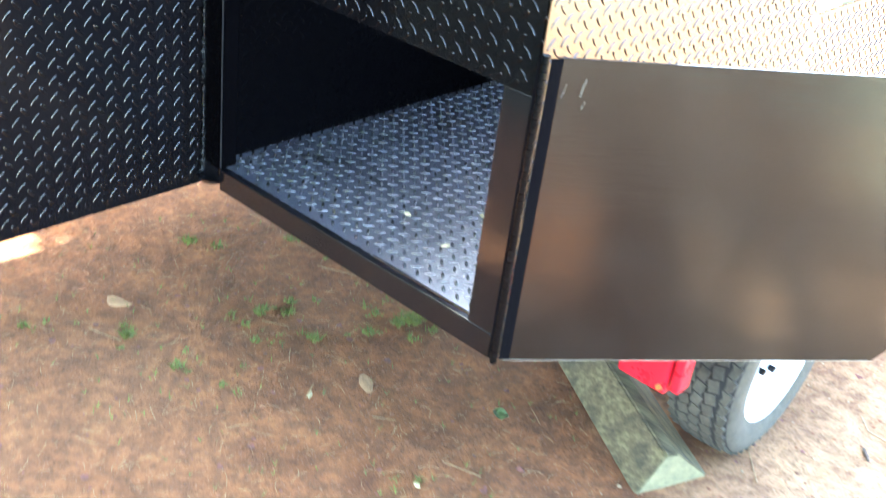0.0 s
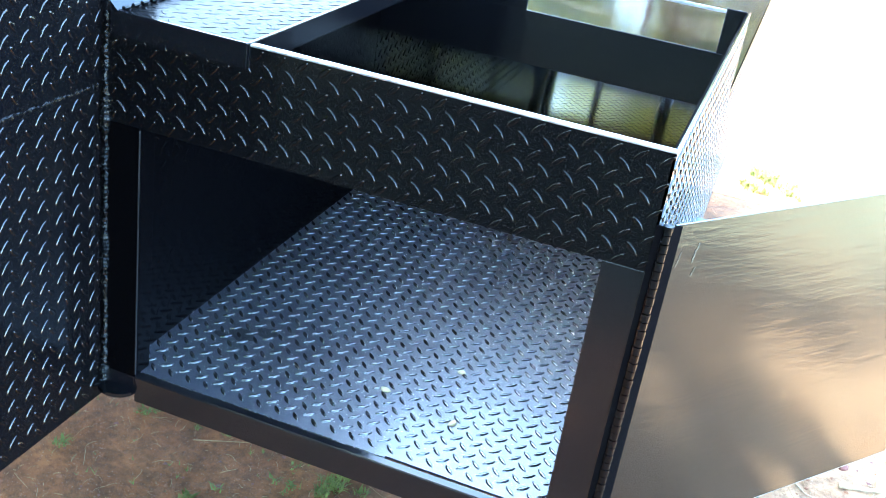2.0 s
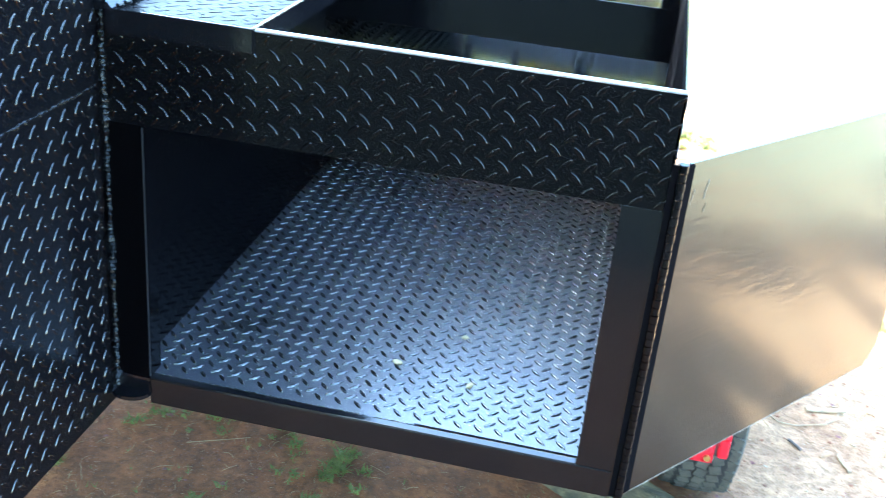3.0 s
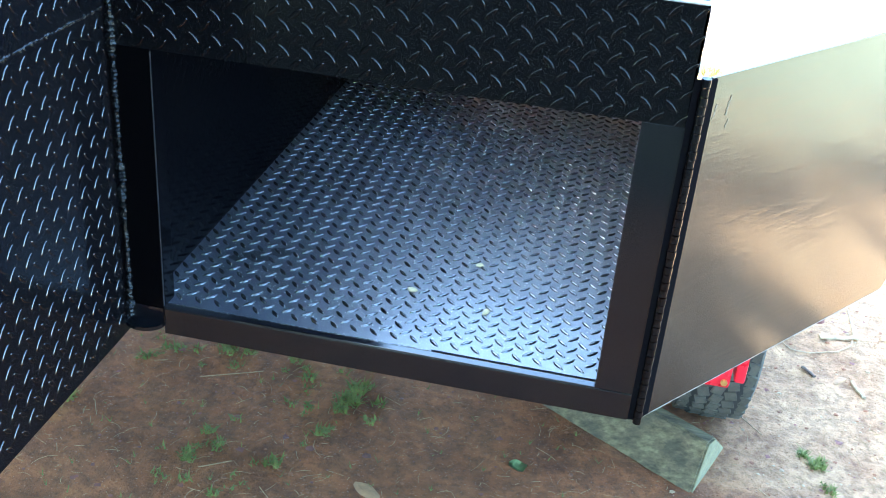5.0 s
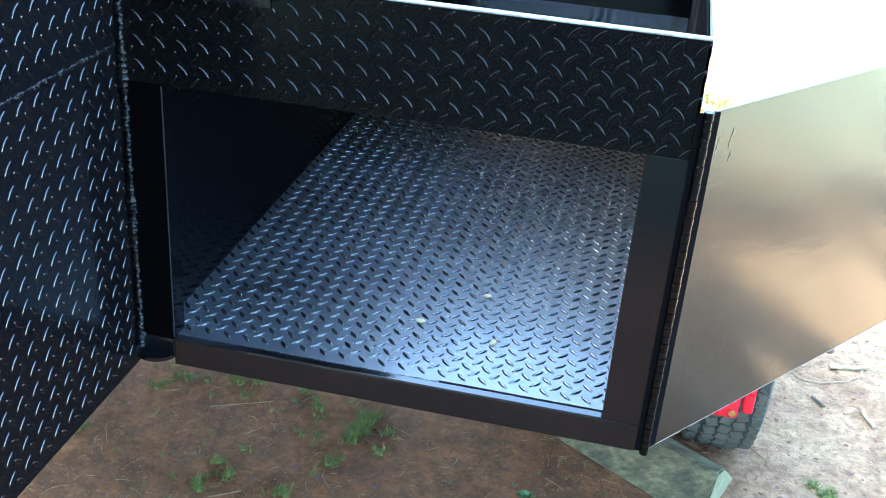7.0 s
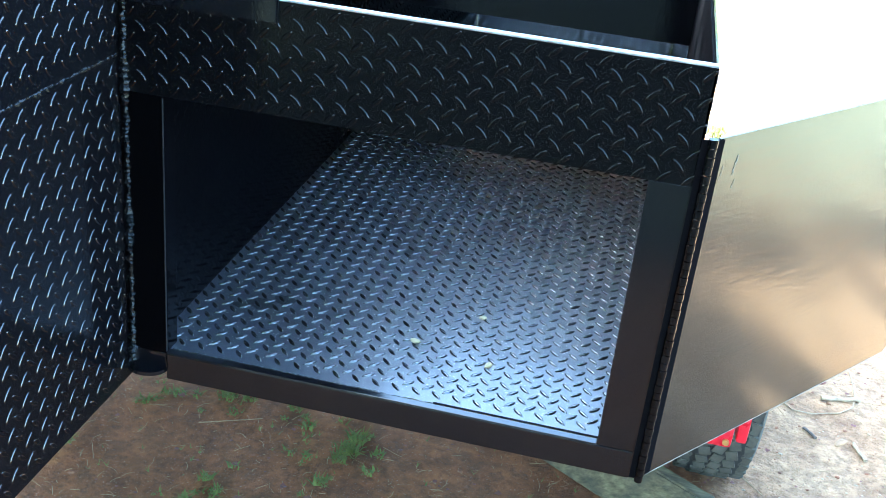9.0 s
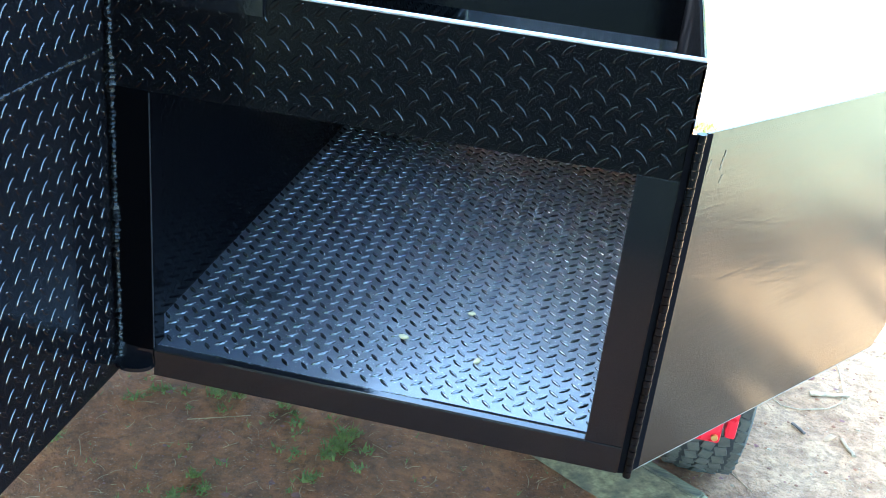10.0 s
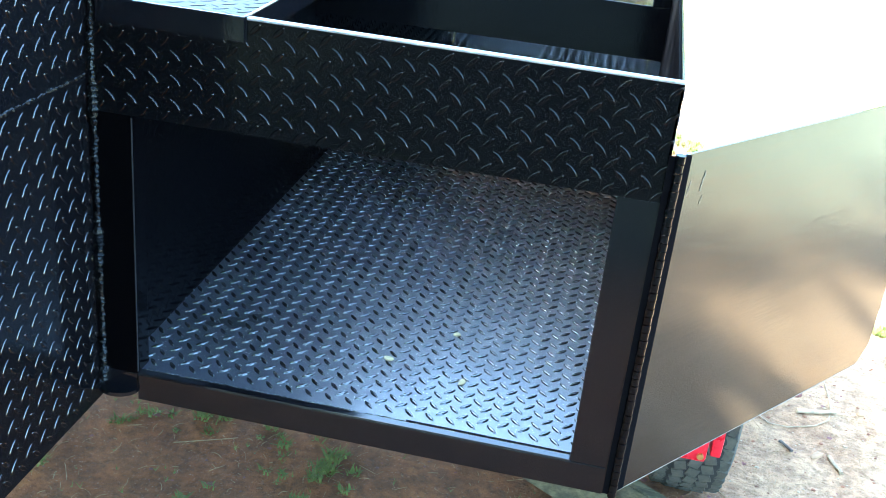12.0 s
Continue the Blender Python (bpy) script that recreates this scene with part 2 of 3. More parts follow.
LUG = (0.0135, 0.0046, 0.0025)


def tread_plate(name, corner, u, v, width, height, material, parent, label="", thick=0.004, shift=(0.3, 0.3), pitch=PITCH, rise=1.0, lug_material=None, sharp=False, domed=False):
    """A rolled tread plate: a slab with raised, lens-shaped lugs at +45 and -45 degrees on the side u x v points to."""
    corner, u, v = Vector(corner), Vector(u).normalized(), Vector(v).normalized()
    w = u.cross(v)
    verts, faces = [], []
    for d in (0, -thick):
        verts += [corner + u * x * width + v * y * height + w * d for x, y in ((0, 0), (1, 0), (1, 1), (0, 1))]
    faces += [(0, 1, 2, 3), (7, 6, 5, 4), (0, 4, 5, 1), (1, 5, 6, 2), (2, 6, 7, 3), (3, 7, 4, 0)]
    half, wide, tall = LUG
    tall *= rise
    worn = ((1.0, 1.0, 0.0), (0.95, 0.80, tall * 0.6), (0.88, 0.60, tall * 0.92), (0.66, 0.28, tall))
    crisp = ((1.0, 1.0, 0.0), (0.96, 0.85, tall * 0.62), (0.91, 0.70, tall * 0.92), (0.86, 0.60, tall))
    profile = crisp if (lug_material or sharp) and not domed else worn
    ring = []
    for k in range(10):
        a = 2 * math.pi * k / 10
        c, s = math.cos(a), math.sin(a)
        ring.append((c * half, math.copysign(abs(s) ** 1.2, s) * wide * (1 - 0.25 * abs(c))))
    c45 = math.sqrt(0.5)
    pad = 0.008
    for slant in (0, 1):
        ox, oy = (shift[0] + 0.5 * slant) * pitch[0], (shift[1] + 0.5 * slant) * pitch[1]
        for i in range(-1, int(width / pitch[0]) + 2):
            for j in range(-1, int(height / pitch[1]) + 2):
                x, y = ox + i * pitch[0], oy + j * pitch[1]
                if not (pad < x < width - pad and pad < y < height - pad):
                    continue
                k0 = len(verts)
                ca, sa = (c45, c45) if slant else (c45, -c45)
                for scale_l, scale_w, h in profile:
                    for a, b in ring:
                        a, b = a * scale_l, b * scale_w
                        verts.append(corner + u * (x + a * ca - b * sa) + v * (y + a * sa + b * ca) + w * h)
                for r in (0, 10, 20):
                    for k in range(10):
                        k2 = (k + 1) % 10
                        faces.append((k0 + r + k, k0 + r + k2, k0 + r + 10 + k2, k0 + r + 10 + k))
                faces.append(tuple(k0 + 30 + k for k in range(10)))
    me = mesh(name, verts, faces, material)
    me.polygons.foreach_set("use_smooth", [i >= 6 and ((i - 6) % 31 < 30 or profile is worn) for i in range(len(me.polygons))])
    if lug_material:
        me.materials.append(lug_material)
        me.polygons.foreach_set("material_index", [int(i >= 6 and ((i - 6) % 31 < 30 or domed)) for i in range(len(me.polygons))])
    ob = new(name, me)
    ob.parent = parent
    return tagged(ob, label)


def weld(name, a, b, r, parent, seed=1, label="", step=0.006, lumps=(), material=M_WELD):
    """A rippled, uneven weld bead from a to b."""
    rnd = random.Random(seed)
    a, b = Vector(a), Vector(b)
    d = b - a
    n = max(3, int(d.length / step))
    bm = bmesh.new()
    q = d.to_track_quat("Z", "Y")
    rings = []
    for i in range(n + 1):
        rr = r * (0.45 + 0.8 * rnd.random()) * (1.0 if i % 2 else 0.8) * (1 + sum(math.exp(-((i / n - at) / 0.022) ** 2) for at in lumps))
        c = a + d * (i / n) + q @ Vector((rnd.uniform(-1, 1), rnd.uniform(-1, 1), 0)) * r * 0.35
        rings.append([bm.verts.new(c + q @ Vector((math.cos(t) * rr, math.sin(t) * rr, 0))) for t in (2 * math.pi * k / 7 for k in range(7))])
    for p, o in zip(rings, rings[1:]):
        for k in range(7):
            bm.faces.new((p[k], p[(k + 1) % 7], o[(k + 1) % 7], o[k]))
    bm.faces.new(rings[0])
    bm.faces.new(rings[-1])
    return part(name, bm, material, parent, label)


# ---- ground ----
def ground_height(x, y):
    fade = 1.0 if abs(x) < 6 and abs(y) < 6 else 0.0
    p = Vector((x, y, 0))
    return 0.012 * noise.noise(p * 2.1) + fade * (0.006 * noise.noise(p * 9) + 0.003 * noise.noise(p * 27))


def lines(lo, hi, step, far=2500):
    mid = list(np.arange(lo, hi, step))
    out, d = [], step
    x = hi
    while x < far:
        out.append(x)
        d *= 1.22
        x += d
    back = [lo - (o - hi) - step for o in out]
    return back[::-1] + mid + out


gx, gy = lines(-0.9, 2.4, 0.02), lines(-1.0, 2.6, 0.02)
gv = [(x, y, ground_height(x, y)) for y in gy for x in gx]
nx = len(gx)
gf = [(j * nx + i, j * nx + i + 1, (j + 1) * nx + i + 1, (j + 1) * nx + i) for j in range(len(gy) - 1) for i in range(nx - 1)]
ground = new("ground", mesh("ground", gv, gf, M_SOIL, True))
tagged(ground, "bare reddish clay ground with grit and patchy weeds", "ground", kind="structure")

# ---- storage box ----
W, TOP, FLOOR, LIP, LONG, BACK = 0.914, 1.169, 0.507, 0.988, 3.19, 1.085
REAR_TOP, REAR_END = 0.97, 3.2
LEFT_POST, RIGHT_POST = 0.072, 0.848
crate = thing("storage_box", "black tread plate storage box with open door and open top", "storage box")
FLOOR_SPLIT = 42 * PITCH[1]
tread_plate("floor_plate", (0.004, 0.024, FLOOR), (1, 0, 0), (0, 1, 0), W - 0.008, FLOOR_SPLIT, M_FLOOR, crate, "worn dusty black tread plate floor with sky blue put into its colour", shift=(0.1, 0.55), rise=1.0, lug_material=M_FLOOR_LUG, domed=True)
# Glossier rear stretch; shade under the cover is put into its darker colour.
tread_plate("rear_floor_plate", (0.004, 0.026 + FLOOR_SPLIT, FLOOR), (1, 0, 0), (0, 1, 0), W - 0.008, LONG - FLOOR_SPLIT - 0.02, M_REAR, crate, "glossy black tread plate floor at the back, darkened for the covered section", shift=(0.1, 0.55), rise=0.35, sharp=True)
tread_plate("front_panel", (0.004, 0, LIP), (1, 0, 0), (0, 0, 1), W - 0.004, TOP - LIP, M_PLATE, crate, "black tread plate front panel", shift=(0.886, 0.75), pitch=(0.0369, 0.0397), lug_material=M_LUG_DULL)
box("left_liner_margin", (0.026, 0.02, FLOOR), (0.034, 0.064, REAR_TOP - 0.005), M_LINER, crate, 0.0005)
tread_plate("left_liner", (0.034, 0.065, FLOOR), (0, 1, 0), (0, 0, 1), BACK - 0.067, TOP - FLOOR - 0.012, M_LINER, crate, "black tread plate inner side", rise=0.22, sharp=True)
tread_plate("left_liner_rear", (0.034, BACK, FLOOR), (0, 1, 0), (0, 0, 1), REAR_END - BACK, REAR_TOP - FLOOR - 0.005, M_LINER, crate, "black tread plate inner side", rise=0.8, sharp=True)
# Sheet added behind the wall to keep it dark, without pale grazing sheen.
box("right_liner", (W - 0.0085, 0.012, FLOOR + 0.002), (W - 0.0045, BACK - 0.004, TOP - 0.003), M_MATTE, crate, 0.0005, "dull black sheet added to darken the inner side")
tread_plate("right_wall", (W, 0, 0.455), (0, 1, 0), (0, 0, 1), BACK + 0.006, TOP - 0.455, M_SIDE, crate, "black tread plate outer side", shift=(0.1, 0.4), rise=0.8, sharp=True)
box("left_post", (0.004, 0.0, FLOOR), (LEFT_POST, 0.006, LIP), M_LINER, crate, 0.0004)
box("left_post_return", (LEFT_POST - 0.005, 0.006, FLOOR), (LEFT_POST, 0.045, LIP), M_LINER, crate)
box("post_edge", (LEFT_POST - 0.0006, -0.0012, FLOOR + 0.004), (LEFT_POST + 0.0006, 0.003, LIP - 0.004), M_LIT_LINE, crate, 0.0004, "thin paler line painted as the lit edge of the post")
box("right_post", (RIGHT_POST, 0.0, FLOOR), (W - 0.004, 0.006, LIP), M_SMOOTH, crate, 0.0004)
box("right_post_return", (RIGHT_POST, 0.006, FLOOR), (RIGHT_POST + 0.005, 0.045, LIP), M_SMOOTH, crate)
box("sill_face", (LEFT_POST, -0.002, 0.454), (W - 0.004, 0.006, FLOOR), M_SMOOTH, crate, 0.002)
box("sill_ledge", (LEFT_POST, -0.001, FLOOR - 0.003), (RIGHT_POST, 0.015, FLOOR + 0.002), M_SMOOTH, crate, 0.0015)
box("front_rim", (0.262, -0.002, TOP), (W, 0.012, TOP + 0.004), M_EDGE, crate, 0.0015, "bright worn top edge")
# back beam with a long slot under its top rail, and a lower covered section behind it
SLOT = (0.405, 0.862, 1.066)      # left and right end, lower edge
box("back_beam", (0.001, BACK, 0.937), (W - 0.006, BACK + 0.006, SLOT[2]), M_SMOOTH, crate)
box("back_beam_end", (-0.005, BACK, SLOT[2]), (SLOT[0], BACK + 0.006, TOP), M_SMOOTH, crate)
box("back_beam_end", (SLOT[1], BACK, SLOT[2]), (W - 0.006, BACK + 0.006, TOP), M_SMOOTH, crate)
box("back_rail", (SLOT[0], BACK, TOP - 0.012), (SLOT[1], BACK + 0.006, TOP - 0.004), M_EDGE, crate)
box("rear_cover", (0.0, BACK + 0.008, REAR_TOP - 0.004), (W, REAR_END, REAR_TOP), M_COVER, crate, 0.001, "smooth glossy black cover of the low rear section")
box("far_kickboard", (0.04, REAR_END - 0.01, FLOOR + 0.001), (W - 0.006, REAR_END, 0.695), M_SMOOTH, crate)
box("far_header", (0.04, REAR_END - 0.01, 0.86), (W - 0.006, REAR_END, REAR_TOP - 0.005), M_SMOOTH, crate)
for x0, x1, r in ((0.062, 0.062, 0.022), (0.28, 0.27, 0.016), (0.58, 0.58, 0.028)):
    bm = bmesh.new()
    add_tube(bm, (x0, REAR_END - 0.03, 0.64), (x1, REAR_END - 0.03, 0.964), r, sides=8)
    part("brace", bm, M_MATTE, crate)
tread_plate("rear_wall", (W, BACK + 0.006, 0.455), (0, 1, 0), (0, 0, 1), REAR_END - BACK - 0.006, REAR_TOP - 0.455, M_SIDE, crate, "black tread plate outer side", shift=(0.1, 0.4), rise=0.8, sharp=True)
lid = tread_plate("lid", (0.035, -0.004, TOP + 0.005), (1, 0, 0), (0, 1, 0), 0.225, BACK + 0.004, M_LID, crate, "black tread plate lid strip shining with sky light", rise=0.22)
box("lid_lip", (0.02, -0.008, TOP - 0.034), (0.262, -0.003, TOP + 0.006), M_SMOOTH, lid)
box("lid_edge", (0.258, -0.003, TOP - 0.034), (0.264, BACK, TOP + 0.006), M_SMOOTH, lid)
bm = bmesh.new()
tri = [bm.verts.new(c) for y in (-0.006, BACK) for c in ((0.002, y, TOP), (0.034, y, TOP + 0.004), (0.008, y, TOP + 0.03))]
for f in ((0, 1, 2), (5, 4, 3), (0, 3, 4, 1), (1, 4, 5, 2), (2, 5, 3, 0)):
    bm.faces.new([tri[i] for i in f])
# knuckles of the long hinge between flashing and lid
for k in range(44):
    y = 0.004 + k * (BACK - 0.01) / 44
    knuckle = bmesh.new()
    add_tube(knuckle, (0.037, y, TOP + 0.0085), (0.037, y + 0.0135, TOP + 0.0085), 0.0036, sides=8)
    part("hinge_knuckle", knuckle, M_HINGE, lid)
part("flashing", bm, M_SMOOTH, crate, "sloped flashing against the cabinet")
weld("corner_weld", (0.009, -0.001, 0.47), (0.009, -0.001, TOP + 0.01), 0.0062, crate, 3, "uneven painted weld bead", 0.0034, (0.04, 0.36, 0.42, 0.74, 0.78))
box("sill_filler", (LEFT_POST, 0.0152, FLOOR - 0.006), (0.56, 0.0238, FLOOR + 0.0006), M_FLOOR, crate, 0.0004)
weld("sill_weld", (LEFT_POST + 0.004, 0.017, FLOOR), (0.56, 0.017, FLOOR), 0.0018, crate, 6, "fine painted weld bead", 0.004, material=M_FLOOR_LUG)
box("groove_bottom", (LEFT_POST, 0.006, FLOOR - 0.02), (RIGHT_POST, 0.03, FLOOR - 0.012), M_SMOOTH, crate)
bm = bmesh.new()
tab = [(0.036 + 0.037 * math.cos(math.pi * k / 12), -0.002 - 0.03 * math.sin(math.pi * k / 12)) for k in range(13)]
f0, f1 = [bm.verts.new((x, y, 0.478)) for x, y in tab], [bm.verts.new((x, y, 0.471)) for x, y in tab]
bm.faces.new(f0)
bm.faces.new(f1[::-1])
for k in range(13):
    bm.faces.new((f0[k - 1], f0[k], f1[k], f1[k - 1]))
part("foot_tab", bm, M_SMOOTH, crate, "rounded steel tab welded under the post")
box("post_foot", (0.004, 0.0, 0.471), (LEFT_POST - 0.002, 0.03, FLOOR - 0.001), M_SMOOTH, crate, 0.001)
weld("tab_weld", (0.004, -0.026, 0.478), (0.004, -0.003, 0.478), 0.007, crate, 12, "rough weld lump")

# door, swung open
DOOR_ANGLE, DOOR_W, DOOR_LO, DOOR_HI = 52, 0.83, 0.458, 1.064
hinge_m = pose(0.926, 0.006, 0, 0, 0, DOOR_ANGLE)
bm = bmesh.new()
cut = 0.04
outline = [(0.014, DOOR_LO), (DOOR_W - cut, DOOR_LO), (DOOR_W, DOOR_LO + cut), (DOOR_W, DOOR_HI - cut), (DOOR_W - cut, DOOR_HI), (0.014, DOOR_HI)]
a = [bm.verts.new((x, -0.004, z)) for x, z in outline]
b = [bm.verts.new((x, 0.0, z)) for x, z in outline]
bm.faces.new(a)
bm.faces.new(b[::-1])
for i in range(6):
    bm.faces.new((a[i - 1], a[i], b[i], b[i - 1]))
bmesh.ops.transform(bm, matrix=hinge_m, verts=bm.verts)
door = part("door", bm, M_DOOR, crate, "open smooth black sheet door with cloudy sheen")
bm = bmesh.new()
add_box(bm, (0.012, -0.0045, DOOR_LO - 0.0008), (DOOR_W - cut, 0.0005, DOOR_LO + 0.0004), 0, hinge_m)
part("door_edge", bm, M_PALE_EDGE, door, "bright thin lower edge")
bm = bmesh.new()
add_box(bm, (0.002, -0.0062, DOOR_LO + 0.002), (0.023, -0.0042, DOOR_HI - 0.002), 0.0006, hinge_m)
part("door_hinge_leaf", bm, M_MATTE, door, "black hinge leaf on the door")
HINGE_Z, KNUCKLE = np.linspace(DOOR_LO - 0.003, DOOR_HI + 0.005, 45), 0.0074
box("hinge_leaf", (W - 0.003, -0.0034, DOOR_LO), (W + 0.009, -0.0006, DOOR_HI), M_MATTE, door, 0.0004)
for k, (z0, z1) in enumerate(zip(HINGE_Z, HINGE_Z[1:])):
    bm = bmesh.new()
    add_tube(bm, (0.927, -0.0055, z0 + 0.0009), (0.927, -0.0055, z1 - 0.0009), KNUCKLE * (1.03 if k % 2 else 0.95), sides=14)
    part("hinge_knuckle", bm, M_HINGE, door, smooth=False)

# ---- tall cabinet beside the box ----
cabinet = thing("equipment_cabinet", "tall black tread plate cabinet welded beside the storage box", "cabinet")
FRONT, CAB_TOP, CAB_LOW, CAB_W, SEAM, CAB_BACK = -0.604, 1.95, 0.445, 0.95, 1.047, 1.25
BODY_FRONT, TALL_BACK = -0.46, 0.15      # the panel runs on as a thin wing before the body; behind, the body is low
tread_plate("lower_panel", (0, FRONT, CAB_LOW), (0, 1, 0), (0, 0, 1), CAB_BACK - FRONT, SEAM - CAB_LOW, M_CABINET, cabinet, "black tread plate lower side", shift=(0.286, 0.541), pitch=(0.042, 0.0363), lug_material=M_LUG, rise=0.5)
tread_plate("upper_panel", (0, FRONT, SEAM), (0, 1, 0), (0, 0, 1), TALL_BACK - FRONT, CAB_TOP - SEAM, M_CABINET, cabinet, "black tread plate upper side", shift=(0.65, 0.6), pitch=(0.042, 0.0363), lug_material=M_LUG, rise=0.5)
weld("seam_weld", (-0.0008, FRONT, SEAM), (-0.0016, -0.008, SEAM), 0.0038, cabinet, 9, "uneven shiny weld seam", 0.0032)
box("body", (-CAB_W, BODY_FRONT, CAB_LOW), (-0.006, TALL_BACK, CAB_TOP), M_SMOOTH, cabinet)
box("low_body", (-CAB_W, TALL_BACK + 0.002, CAB_LOW), (-0.006, CAB_BACK, TOP + 0.02), M_SMOOTH, cabinet)

# ---- running gear ----
wheel = thing("trailer_wheel", "trailer wheel with treaded black tyre and white steel rim", "wheel", at=(1.125, 0.78, 0.268))
R = 0.265
prof = [(0.165, -0.07), (0.19, -0.084), (0.228, -0.085), (0.25, -0.076), (0.26, -0.055), (R, 0.0), (0.26, 0.055), (0.25, 0.076), (0.228, 0.085), (0.19, 0.084), (0.165, 0.07)]
seg = 64
verts = [(x, r * math.cos(t), r * math.sin(t)) for t in (2 * math.pi * k / seg for k in range(seg)) for r, x in prof]
n = len(prof)
faces = [(k * n + i, ((k + 1) % seg) * n + i, ((k + 1) % seg) * n + i + 1, k * n + i + 1) for k in range(seg) for i in range(n - 1)]
tyre = new("tyre", mesh("tyre", verts, faces, M_GROOVE, True))
tyre.parent = wheel
tyre.data.materials.append(M_RUBBER)
tyre.data.polygons.foreach_set("material_index", [int(f % (n - 1) not in (3, 4, 5, 6)) for f in range(len(tyre.data.polygons))])
bm = bmesh.new()
for k in range(48):
    for row, x in enumerate((-0.06, -0.03, 0.0, 0.03, 0.06)):
        t = 2 * math.pi * (k + 0.5 * (row % 2)) / 48
        m = Matrix.Rotation(t, 4, "X") @ pose(x, 0, R - 0.001 - 2.0 * x * x, 0, 0, 15 if row % 2 else -15)
        add_box(bm, (-0.0128, -0.0148, -0.005), (0.0128, 0.0148, 0.003), 0, m)
part("tread", bm, M_RUBBER, tyre, "chunky tread blocks")
rim_prof = [(0.172, 0.072), (0.166, 0.078), (0.158, 0.066), (0.15, 0.045), (0.125, 0.036), (0.09, 0.046), (0.055, 0.042), (0.05, 0.03), (0.0, 0.03)]
verts = [(x, r * math.cos(t), r * math.sin(t)) for t in (2 * math.pi * k / seg for k in range(seg)) for r, x in rim_prof]
n = len(rim_prof)
faces = [(k * n + i, ((k + 1) % seg) * n + i, ((k + 1) % seg) * n + i + 1, k * n + i + 1) for k in range(seg) for i in range(n - 1)]
rim = new("rim", mesh("rim", verts, faces, M_RIM, True))
rim.parent = wheel
tagged(rim, "white painted steel rim")

for k in range(5):
    t = 2 * math.pi * k / 5
    bm = bmesh.new()
    add_tube(bm, (0.04, 0.055 * math.cos(t), 0.055 * math.sin(t)), (0.056, 0.055 * math.cos(t), 0.055 * math.sin(t)), 0.009, sides=6)
    part("wheel_nut", bm, M_HINGE, rim)
axle = thing("chassis", "black steel trailer frame and axle under the box", "chassis")
box("frame_rail", (0.86, 0.45, 0.37), (0.91, 3.15, 0.452), M_SMOOTH, axle)
box("frame_rail", (0.02, 0.6, 0.37), (0.07, 3.15, 0.444), M_SMOOTH, axle)
bm = bmesh.new()
add_tube(bm, (-0.85, 0.78, 0.268), (1.08, 0.78, 0.268), 0.03, sides=16)
part("axle", bm, M_SMOOTH, axle, smooth=True)
for x in (0.885, 0.045):
    box("spring_hanger", (x - 0.02, 0.74, 0.26), (x + 0.02, 0.82, 0.372), M_SMOOTH, axle)

fender = thing("wheel_fender", "pale glossy steel fender over the trailer wheel", "fender")
prof = ((0.42, 0.50), (0.56, 0.655), (1.10, 0.66), (1.27, 0.52))
bm = bmesh.new()
rows_v = [[bm.verts.new((x, y, z)) for x in (W + 0.004, 1.245)] for y, z in prof]
for p, q in zip(rows_v, rows_v[1:]):
    bm.faces.new((p[0], p[1], q[1], q[0]))
bmesh.ops.solidify(bm, geom=list(bm.faces), thickness=0.003)
part("fender_top", bm, M_STRIP, fender)
bm = bmesh.new()
skirt = [(y, z) for y, z in prof] + [(y, z - 0.05) for y, z in prof[::-1]]
bm.faces.new([bm.verts.new((1.248, y, z)) for y, z in skirt])
bmesh.ops.solidify(bm, geom=list(bm.faces), thickness=0.003)
part("fender_skirt", bm, M_STRIP, fender)

lampbox = thing("tail_light", "red plastic trailer tail light bolted on beside the tyre", "tail light")
box("housing", (1.0, 0.352, 0.318), (1.119, 0.41, 0.43), M_RED, lampbox, 0.008)
box("side_lens", (1.125, 0.357, 0.332), (1.147, 0.405, 0.43), M_RED, lampbox, 0.006)
box("bracket", (0.90, 0.412, 0.385), (1.14, 0.418, 0.43), M_SMOOTH, lampbox, 0.001, "black steel bracket")
bm = bmesh.new()
add_tube(bm, (1.106, 0.354, 0.334), (1.106, 0.346, 0.334), 0.007, sides=8)
part("bolt", bm, M_BRASS, lampbox, "yellow zinc bolt")

# ---- timber wedge ----
bm = bmesh.new()
end = [Vector(c) for c in ((1.10, 0.388, 0.0), (1.178, 0.588, 0.0), (1.138, 0.480, 0.10), (1.122, 0.452, 0.102))]
far = [c + Vector((-0.44, 0.28, 0)) for c in end]
a, b = [bm.verts.new(c) for c in end], [bm.verts.new(c) for c in far]
bm.faces.new(a)
bm.faces.new(b[::-1])
for i in range(4):
    bm.faces.new((a[i - 1], a[i], b[i], b[i - 1]))
bmesh.ops.bevel(bm, geom=list(bm.edges), offset=0.004, segments=2, affect="EDGES")
wedge = thing("timber_wedge", "weathered greenish treated timber wedge lying on the clay", "timber wedge")
part("beam", bm, M_TIMBER, wedge)
# Thin cap over the sawn end; its paler colour holds the light falling there.
bm = bmesh.new()
out = Vector((0.44, -0.28, 0)).normalized()
middle = sum(end, Vector()) / 4
cap = [middle + (c - middle) * 0.93 + out * 0.0006 for c in end]
lower = [bm.verts.new(c) for c in cap]
upper = [bm.verts.new(c + out * 0.0012) for c in cap]
bm.faces.new(upper)
for i in range(4):
    bm.faces.new((lower[i - 1], lower[i], upper[i], upper[i - 1]))
part("end_grain", bm, M_END, wedge, "sawn end of the timber, coloured paler as its lit face")


